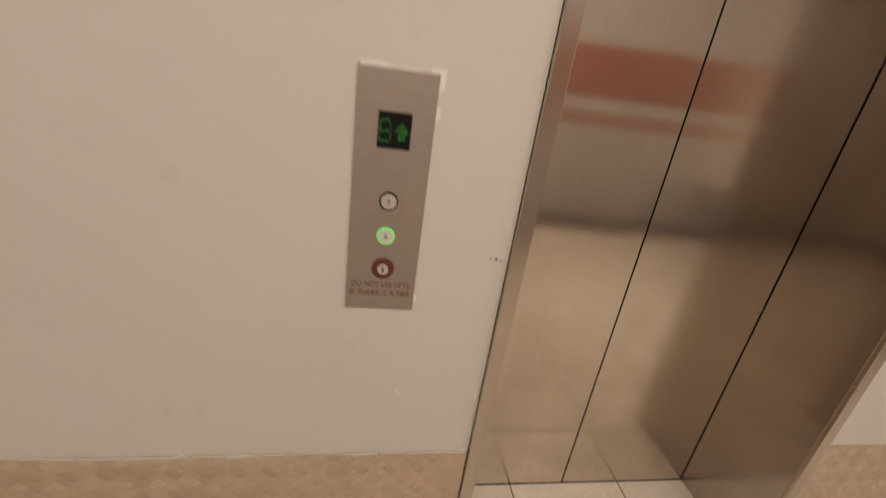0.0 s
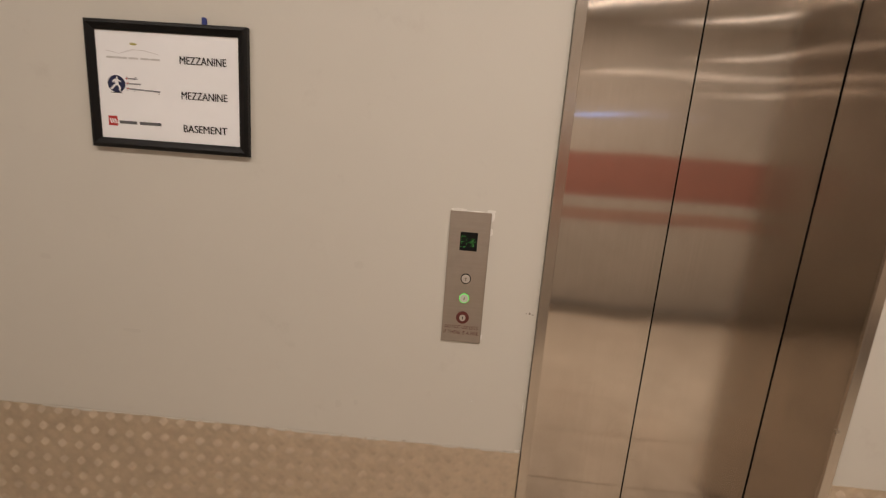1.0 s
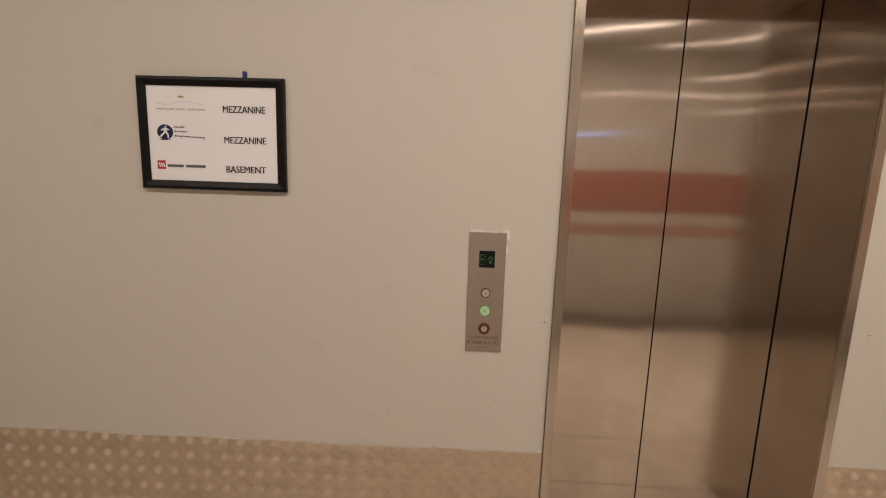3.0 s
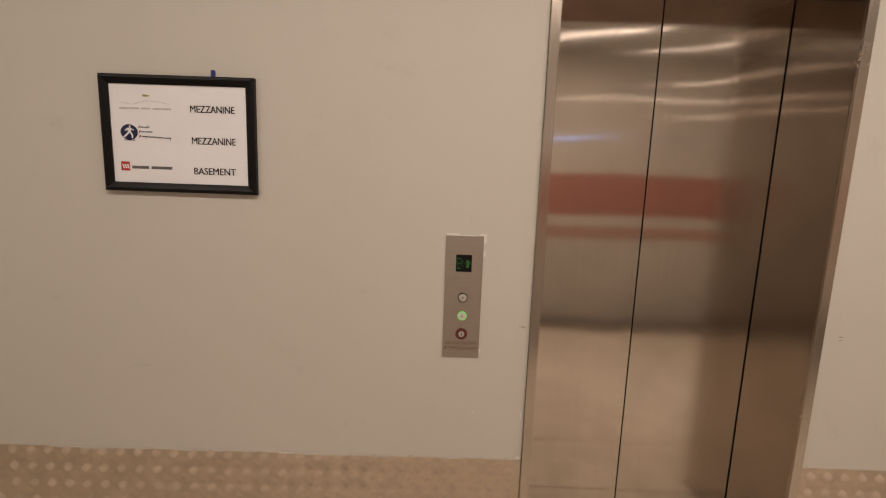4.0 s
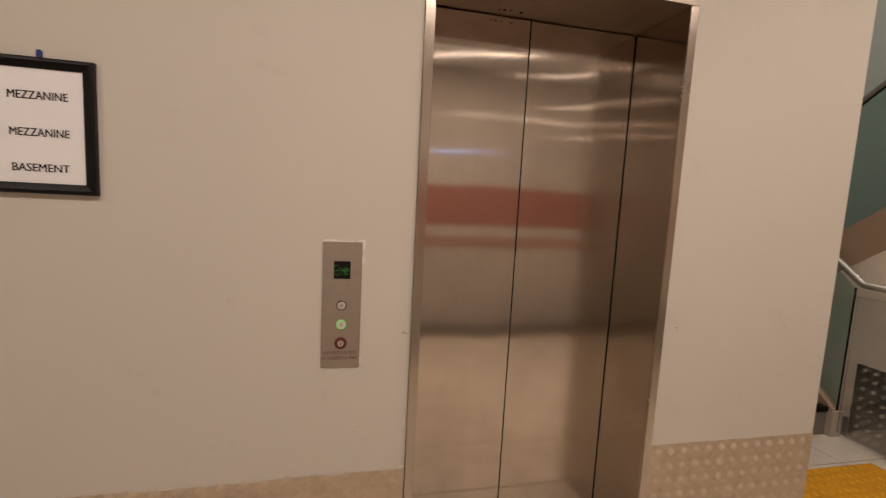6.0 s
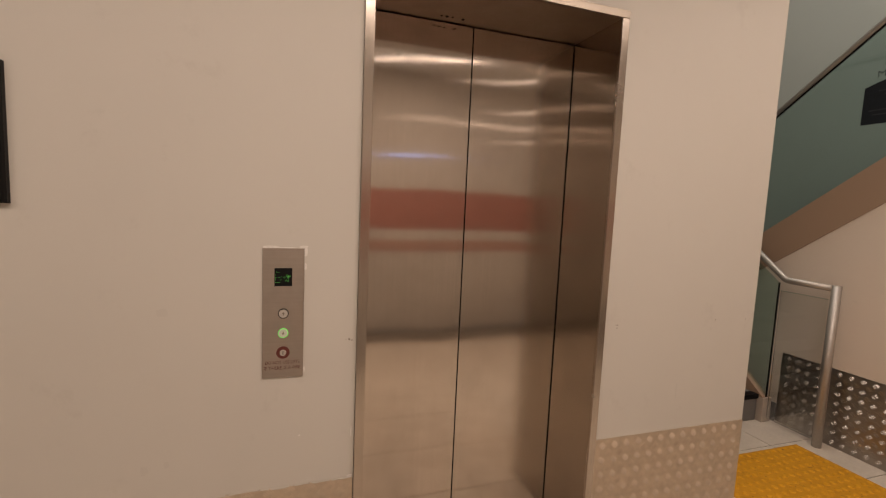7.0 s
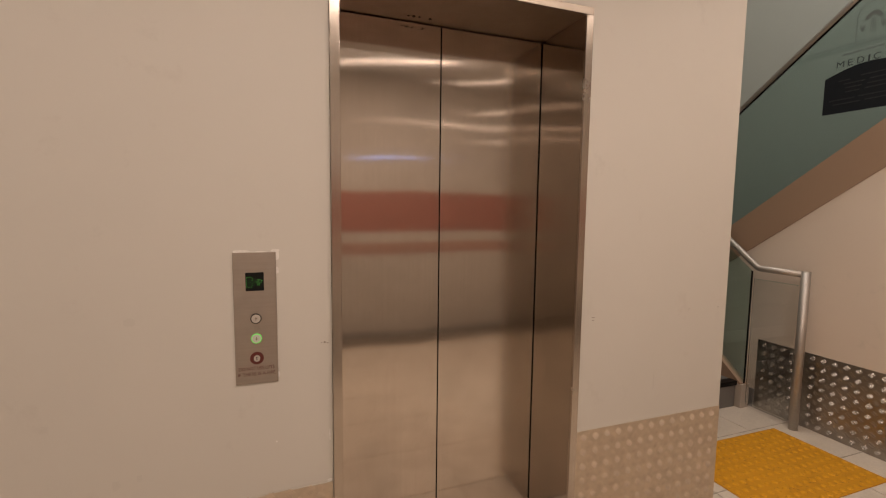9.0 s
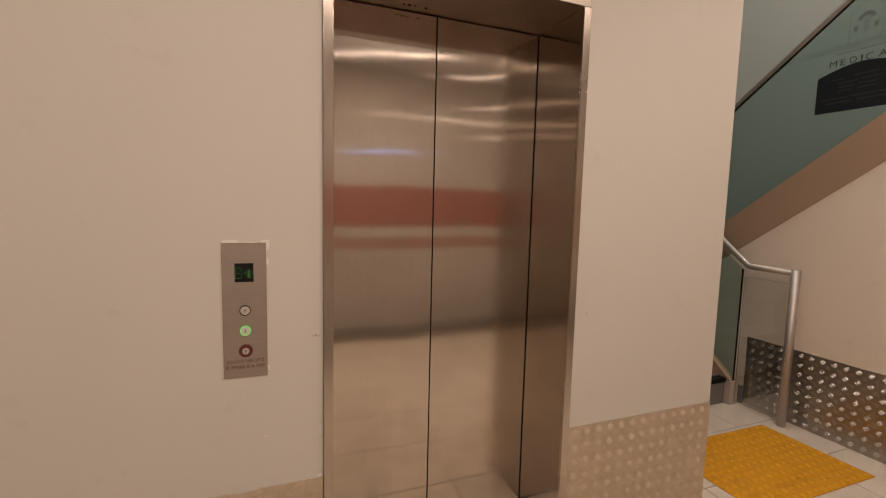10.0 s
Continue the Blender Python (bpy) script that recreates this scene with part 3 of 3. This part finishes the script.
for k in range(4):
    y, z = FIRST + k * GOING, (k + 1) * RISE
    st = part("step", boxed(STEP_X0, STEP_X1, y, 3.0 if k == 3 else y + GOING + 0.02, 0 if k == 0 else z - RISE + 0.001, z), STEP, lower)
    part("nosing", boxed(STEP_X0, STEP_X1, y - 0.012, y + 0.045, z - 0.028, z + 0.004, 0.002), BLACK, st)
shoe = thing("stair_stringer", "beige painted sloping stringer with a square foot block", "stringer")
part("foot", boxed(2.898, 2.978, 0.700, 0.760, 0, 0.172, 0.002), FOOT, shoe)
part("slope", prism([(0.740, 0.070), (1.75, 0.070 + 0.81), (1.75, 0.180 + 1.04 * 0.80), (0.712, 0.180), (0.712, 0.110)], "x", 2.899, 2.955), BEIGE, shoe)
solid("baseboard", boxed(STAIR - 0.012, STAIR - 0.0005, 0.702, 0.741, 0.0, 0.125), STEP, "dark skirting at the foot of the stairs", kind="structure")

# ---- upper flight ----
upper = thing("upper_stairs", "upper flight of stairs above the painted wall", "stairs")
part("stringer", prism([(1.95, stringer_low(1.95)), (-1.5, stringer_low(-1.5)), (-1.5, glass_low(-1.5)), (1.95, glass_low(1.95))], "x", STAIR - 0.008, STAIR + 0.08), BEIGE, upper, "brown-beige painted stringer")
for k in range(12):
    y, z = 1.62 - k * 0.25, 0.752 + k * 0.19
    part("step", boxed(STAIR + 0.082, FAR - 0.001, y - 0.25, y, z - 0.20, z - 0.005), STEP, upper)
G = 3.060
upper_glass = thing("balustrade_glass", "green tinted glass balustrade with a printed black sign", "balustrade")
pane = part("pane", prism([(1.9, glass_low(1.9)), (-1.4, glass_low(-1.4)), (-1.4, rail_mid(-1.4) - 0.02), (1.9, rail_mid(1.9) - 0.02)], "x", G - 0.006, G + 0.006), GLASS, upper_glass)
part("base_channel", prism([(1.9, glass_low(1.9) + 0.001), (-1.4, glass_low(-1.4) + 0.001), (-1.4, glass_low(-1.4) + 0.012), (1.9, glass_low(1.9) + 0.012)], "x", G - 0.012, G - 0.0065), BEIGE, upper_glass)
upper_rail = thing("stair_handrail", "satin steel tube handrail along the glass balustrade", "handrail")
part("rail", tube(bmesh.new(), [(G, 1.9, rail_mid(1.9)), (G, -1.4, rail_mid(-1.4))], 0.0175, 20), RAIL_STEEL, upper_rail, smooth=True)
part("glass_channel", tube(bmesh.new(), [(G, 1.9, rail_mid(1.9) - 0.025), (G, -1.4, rail_mid(-1.4) - 0.025)], 0.007, 8), BLACK, upper_rail)

SF = G - 0.0066
arch_top = [(0.432 - 0.438 * i / 20, 2.213 + 0.052 * math.sin(math.pi * i / 20)) for i in range(21)]
decal = thing("glass_decal", "black and grey printed sign on the glass balustrade", "sign")
plaque = part("sticker", prism([(-0.006, 1.992), (0.432, 1.996)] + arch_top, "x", SF - 0.0008, SF), STICKER, decal)
for a, b, z in ((0.360, 0.300, 2.182), (0.250, 0.130, 2.192), (0.110, 0.060, 2.188), (0.330, 0.225, 2.160), (0.205, 0.110, 2.163), (0.320, 0.240, 2.136), (0.215, 0.125, 2.138), (0.320, 0.250, 2.112), (0.225, 0.130, 2.114), (0.400, 0.270, 2.072), (0.255, 0.060, 2.074), (0.380, 0.240, 2.046), (0.220, 0.070, 2.048)):
    part("print_bar", boxed(SF - 0.0014, SF - 0.0006, b, a, z, z + 0.007), BAR_INK, plaque)
for k, letter in enumerate("MEDICAL"):
    y0, w = ((0.376, 0.039), (0.320, 0.027), (0.273, 0.034), (0.221, 0.0085), (0.197, 0.033), (0.140, 0.039), (0.080, 0.026))[k]
    letters("glass_letter", letter, 0.036, w, Matrix.Translation((SF, y0, 2.266)) @ ON_STAIR_WALL, SLATE_INK, decal)
for a, b in ((0.350, 0.305), (0.300, 0.255), (0.235, 0.190), (0.180, 0.150), (0.140, 0.085)):
    part("print_bar", boxed(SF - 0.0008, SF, b, a, 2.332, 2.341), FAINT_INK, decal)


def arch_line(cy, z0, w, h, thick):
    out, inn = [], []
    for i in range(25):
        t = i / 24
        a = math.pi * t
        out.append((cy + w / 2 * math.cos(a), z0 + h - w / 2 + w / 2 * math.sin(a)))
        inn.append((cy + (w / 2 - thick) * math.cos(a), z0 + h - w / 2 + (w / 2 - thick) * math.sin(a)))
    out = [(cy + w / 2, z0)] + out + [(cy - w / 2, z0)]
    inn = [(cy + w / 2 - thick, z0)] + inn + [(cy - w / 2 + thick, z0)]
    return prism(out + inn[::-1], "x", SF - 0.0008, SF)


AC = 0.213
part("arch_outline", arch_line(AC, 2.376, 0.160, 0.226, 0.0035), FAINT_INK, decal)
part("arch_foot", boxed(SF - 0.0008, SF, AC - 0.0765, AC + 0.0765, 2.3720, 2.3755), FAINT_INK, decal)
# a spread crown of leaves over a slim stem, and two small plants
for k in range(9):
    a = math.pi * (k + 0.5) / 9
    c, d = math.cos(a), math.sin(a)
    part("fan_petal", prism([(AC + 0.012 * c, 2.500 + 0.012 * d), (AC + 0.036 * c - 0.007 * d, 2.500 + 0.036 * d + 0.007 * c), (AC + 0.047 * c, 2.500 + 0.047 * d), (AC + 0.036 * c + 0.007 * d, 2.500 + 0.036 * d - 0.007 * c)], "x", SF - 0.0008, SF), FAINT_INK, decal)
for o, w in ((-0.012, 0.0016), (0.0, 0.0022), (0.012, 0.0016)):
    part("stem_line", prism([(AC + o - w, 2.425), (AC + o + w, 2.425), (AC + o * 0.6 + w, 2.502), (AC + o * 0.6 - w, 2.502)], "x", SF - 0.0008, SF), FAINT_INK, decal)
for cy in (AC + 0.048, AC - 0.048):
    for tilt in (-0.010, 0.0, 0.010):
        part("leaf_mark", prism([(cy - 0.0035, 2.440), (cy + 0.0035, 2.440), (cy + tilt + 0.003, 2.468), (cy + tilt, 2.482), (cy + tilt - 0.003, 2.468)], "x", SF - 0.0008 - abs(tilt) * 0.02, SF), FAINT_INK, decal)

# ---- what the steel doors mirror ----
solid("red_wall_band", boxed(-0.72, 3.02, BACK + 0.0005, BACK + 0.004, 1.145, 1.565), RED_BAND, "broad red band along the wall opposite the lift", "wall band")
solid("pale_wall_band", boxed(-0.72, 3.02, BACK + 0.0005, BACK + 0.004, 0.91, 1.03), PINK_BAND, "narrow pale red band along the wall opposite the lift", "wall band")
solid("baseboard", boxed(LEFT, STAIR, BACK + 0.0005, BACK + 0.016, 0, 0.07), SKIRTING, "dark skirting along the wall opposite the lift", kind="structure")


# An added lamp, set where the doors don't mirror it.
def batten(x, y, z, length, width, watts, colour):
    t = thing("ceiling_light", "long warm white batten with a frosted diffuser, added unseen to light the corridor", "ceiling light", "ceiling lights")
    part("housing", boxed(x - length / 2 - 0.01, x + length / 2 + 0.01, y - width / 2 - 0.01, y + width / 2 + 0.01, z + 0.004, CEIL, 0.003), CEILING, t)
    part("diffuser", boxed(x - length / 2, x + length / 2, y - width / 2, y + width / 2, z, z + 0.006), BATTEN_GLOW, t)
    la = bpy.data.lights.new("ceiling_light_lamp", "AREA")
    la.shape, la.size, la.size_y, la.energy, la.color = "RECTANGLE", length, width, watts, colour
    ob = new("ceiling_light_lamp", la)
    ob.matrix_world = pose(x, y, z - 0.004)
    ob.parent = t


for x0, y0, x1, y1, glow in ((0.30, -2.37, 1.38, -1.92, LINE_GLOW), (1.60, -2.55, 2.50, -2.03, FAR_LINE_GLOW), (-0.62, -1.42, -0.40, -2.04, FAR_LINE_GLOW)):
    t = thing("slim_ceiling_light", "slim warm light line set in the ceiling", "ceiling light", "light lines")
    turn, long = math.atan2(y1 - y0, x1 - x0), math.hypot(x1 - x0, y1 - y0)
    lay = Matrix.Translation((x0, y0, CEIL)) @ Matrix.Rotation(turn, 4, "Z")
    for name, over, half_w, z0, z1, mat in (("channel", 0.01, 0.025, -0.012, -0.0005, RAIL_STEEL), ("diffuser", 0.0, 0.011, -0.018, -0.0125, glow)):
        bm = boxed(-over, long + over, -half_w, half_w, z0, z1)
        bmesh.ops.transform(bm, matrix=lay, verts=bm.verts)
        part(name, bm, mat, t)
for row in UNSEEN_BATTENS:
    batten(*row)
sx, sy, sz, watts, colour = STAIR_LAMP
well_light = thing("stairwell_light", "square white light added unseen high in the stairwell", "ceiling light")
part("housing", boxed(sx - 0.3, sx + 0.3, sy - 0.3, sy + 0.3, sz + 0.01, WELL), CEILING, well_light)
part("diffuser", boxed(sx - 0.28, sx + 0.28, sy - 0.28, sy + 0.28, sz, sz + 0.012), WELL_GLOW, well_light)
la = bpy.data.lights.new("stairwell_lamp", "AREA")
la.shape, la.size, la.energy, la.color = "SQUARE", 0.55, watts, colour
ob = new("stairwell_lamp", la)
ob.matrix_world = pose(sx, sy, sz - 0.004)
ob.parent = well_light
# Warm strips added on the wall to mirror as ceiling lights farther away.
FAR_LIGHT_STRIP = "slim warm glowing strip on the wall, in place of ceiling lights farther off"
for x0, z0, x1, z1, h, mat, label in ((1.95, 2.450, 2.50, 2.530, 0.008, STRIP_GLOW, FAR_LIGHT_STRIP), (0.88, 2.280, 2.50, 2.315, 0.007, DIM_STRIP, FAR_LIGHT_STRIP), (2.10, 2.150, 2.50, 2.185, 0.008, STRIP_GLOW, FAR_LIGHT_STRIP),
                                     (-1.60, 2.700, -0.45, 2.500, 0.012, STRIP_GLOW, FAR_LIGHT_STRIP), (-1.60, 2.400, -0.45, 2.300, 0.009, STRIP_GLOW, FAR_LIGHT_STRIP), (-1.60, 2.270, -0.55, 2.190, 0.008, STRIP_GLOW, FAR_LIGHT_STRIP),
                                     (0.66, 1.895, 1.16, 1.905, 0.013, BLUE_GLOW, "short blue strip light on the wall")):
    s = thing("strip_light", label, "strip light", "strip lights")
    g = 0.008
    part("channel", prism([(x0 - 0.01, z0 - g), (x1 + 0.01, z1 - g), (x1 + 0.01, z1 + h + g), (x0 - 0.01, z0 + h + g)], "y", BACK + 0.0005, BACK + 0.012), RAIL_STEEL, s)
    part("tube", prism([(x0, z0), (x1, z1), (x1, z1 + h), (x0, z0 + h)], "y", BACK + 0.0125, BACK + 0.022), mat, s)

# ---- tread plate ----


def tread_verts(sign, rise):
    """Five raised bars side by side, turned by 45 degrees: flat crowns with sloping flanks and pointed ends."""
    vs, fs = [], []
    c, d = math.cos(radians(45 * sign)), math.sin(radians(45 * sign))
    for k in range(5):
        o = (k - 2) * 0.0062
        half = 0.0160 - 0.0010 * abs(k - 2)
        i = len(vs)
        for u, v, w in ((-half, o, 0), (-half * 0.62, o - 0.0024, 0), (-half * 0.62, o + 0.0024, 0), (half * 0.62, o - 0.0024, 0), (half * 0.62, o + 0.0024, 0), (half, o, 0), (-half * 0.55, o, rise), (half * 0.55, o, rise)):
            vs.append((c * u - d * v, d * u + c * v, w))
        fs += [(i, i + 1, i + 6), (i, i + 6, i + 2), (i + 1, i + 3, i + 7, i + 6), (i + 2, i + 6, i + 7, i + 4), (i + 3, i + 5, i + 7), (i + 4, i + 7, i + 5)]
    return vs, fs


def tread_plate(name, label, length, height, m, mat, near, u0, v0, pitch, rise=0.0017):
    """A sheet of five-bar tread plate; m lays its lower left corner and its face. near(u, v): treads that are pieces of their own. u0, v0: one rising tread."""
    t = thing(name, label, "kick plate", "kick plates")
    sheet_bm = boxed(0, length, 0, height, -0.0030, 0)
    bmesh.ops.transform(sheet_bm, matrix=m, verts=sheet_bm.verts)
    part("sheet", sheet_bm, mat, t)
    pieces = {}
    for sign in (1, -1):
        vs, fs = tread_verts(sign, rise)
        me = bpy.data.meshes.new("tread")
        me.from_pydata(vs, [], fs)
        me.materials.append(mat)
        pieces[sign] = (me, vs, fs)
    rest_v, rest_f = [], []
    step_u, step_v = pitch[0] / 2, pitch[1] / 2
    i0, j0 = int(u0 / step_u), int(v0 / step_v)
    for i in range(-i0, int((length - u0) / step_u) + 1):
        for j in range(-j0, int((height - v0) / step_v) + 1):
            if (i + j) % 2:
                continue
            u, v = u0 + i * step_u, v0 + j * step_v
            if not (0.016 < u < length - 0.016 and 0.016 < v < height - 0.004):
                continue
            me, vs, fs = pieces[-1 if j % 2 else 1]
            if near(u, v):
                ob = new("tread", me)
                ob.matrix_world = m @ Matrix.Translation((u, v, 0))
                ob.parent = t
            else:
                k = len(rest_v)
                rest_v += [tuple(m @ Vector((a + u, b + v, c))) for a, b, c in vs]
                rest_f += [tuple(q + k for q in f) for f in fs]
    if rest_v:
        me = bpy.data.meshes.new("treads")
        me.from_pydata(rest_v, [], rest_f)
        me.materials.append(mat)
        ob = new("treads", me)
        ob.parent = t
        tagged(ob, kind="stuff")
    return t


ALONG = FRAME_L - 0.003 - LEFT
sag = Matrix.Translation((ALONG, 0.4825, 0)) @ Matrix.Rotation(math.atan(0.0085), 4, "Z") @ Matrix.Translation((-ALONG, -0.4825, 0))
tread_plate("kick_plate", "scuffed aluminium tread plate along the foot of the wall", ALONG, 0.4825, Matrix.Translation((LEFT, -0.0035, 0.001)) @ ON_LIFT_WALL @ sag, PLATE, lambda u, v: u > -LEFT - 1.15 and v > 0.22, -0.035 - LEFT, 0.437, (0.0624, 0.0624))
tread_plate("kick_plate", "scuffed aluminium tread plate between the lift and the corner", CORNER - FRAME_R - 0.002, 0.490, Matrix.Translation((FRAME_R + 0.002, -0.0035, 0.001)) @ ON_LIFT_WALL, PLATE, lambda u, v: True, 1.062 - FRAME_R, 0.4615, (0.0590, 0.0620))
tread_plate("kick_plate", "polished aluminium tread plate at the foot of the stair wall", 0.699 - BACK - 0.02, 0.493, Matrix.Translation((STAIR - 0.0035, 0.699, 0.001)) @ ON_STAIR_WALL, PLATE_BRIGHT, lambda u, v: u < 1.05, 0.699 - 0.351 - 0.03025, 0.464 - 0.031, (0.0605, 0.0620), 0.0015)

# ---- yellow tactile mat ----
mat_thing = thing("tactile_mat", "worn yellow tactile warning mat on the tiles", "tactile mat")
MX0, MX1, MY0, MY1 = 1.937, 2.822, -0.168, 0.418
part("sheet", boxed(MX0, MX1, MY0, MY1, 0.0002, 0.006, 0.002), YELLOW_DIRTY, mat_thing)
stud_bm = bmesh.new()
bmesh.ops.create_cone(stud_bm, cap_ends=True, segments=10, radius1=0.0155, radius2=0.0095, depth=0.005)
stud = mesh_of("stud", stud_bm, YELLOW)
nx, ny = 17, 11
for i in range(nx):
    for j in range(ny):
        d = new("stud", stud)
        d.location = (MX0 + (i + 0.5) * (MX1 - MX0) / nx, MY0 + (j + 0.5) * (MY1 - MY0) / ny, 0.0085)
        d.parent = mat_thing

for ob in scene.objects:
    if ob.name.split(".")[0] == "pane":
        ob.visible_shadow = False

# ---- floor ----
floor = solid("floor", boxed(LEFT, FAR, BACK, 3.0, -0.12, -0.0030), GROUT, "pale square floor tiles with dark joints", kind="structure")
PITCH, JOINT, TX, TY = 0.3938, 0.0052, 0.287, 0.452
half = (PITCH - JOINT) / 2
tile_bm = box(bmesh.new(), -half, half, -half, half, -0.008, 0)
tile = mesh_of("tile", tile_bm, TILE)
for i in range(-10, 10):
    for j in range(-8, 2):
        x, y = TX + (i + 0.5) * PITCH, TY + (j + 0.5) * PITCH
        if x < LEFT + 0.1 or x > STAIR + 0.1 or y < BACK + 0.1:
            continue
        if y > 0.35 and x < CORNER - 0.1:
            continue
        d = new("tile", tile)
        d.location = (x, y, 0)
        d.parent = floor
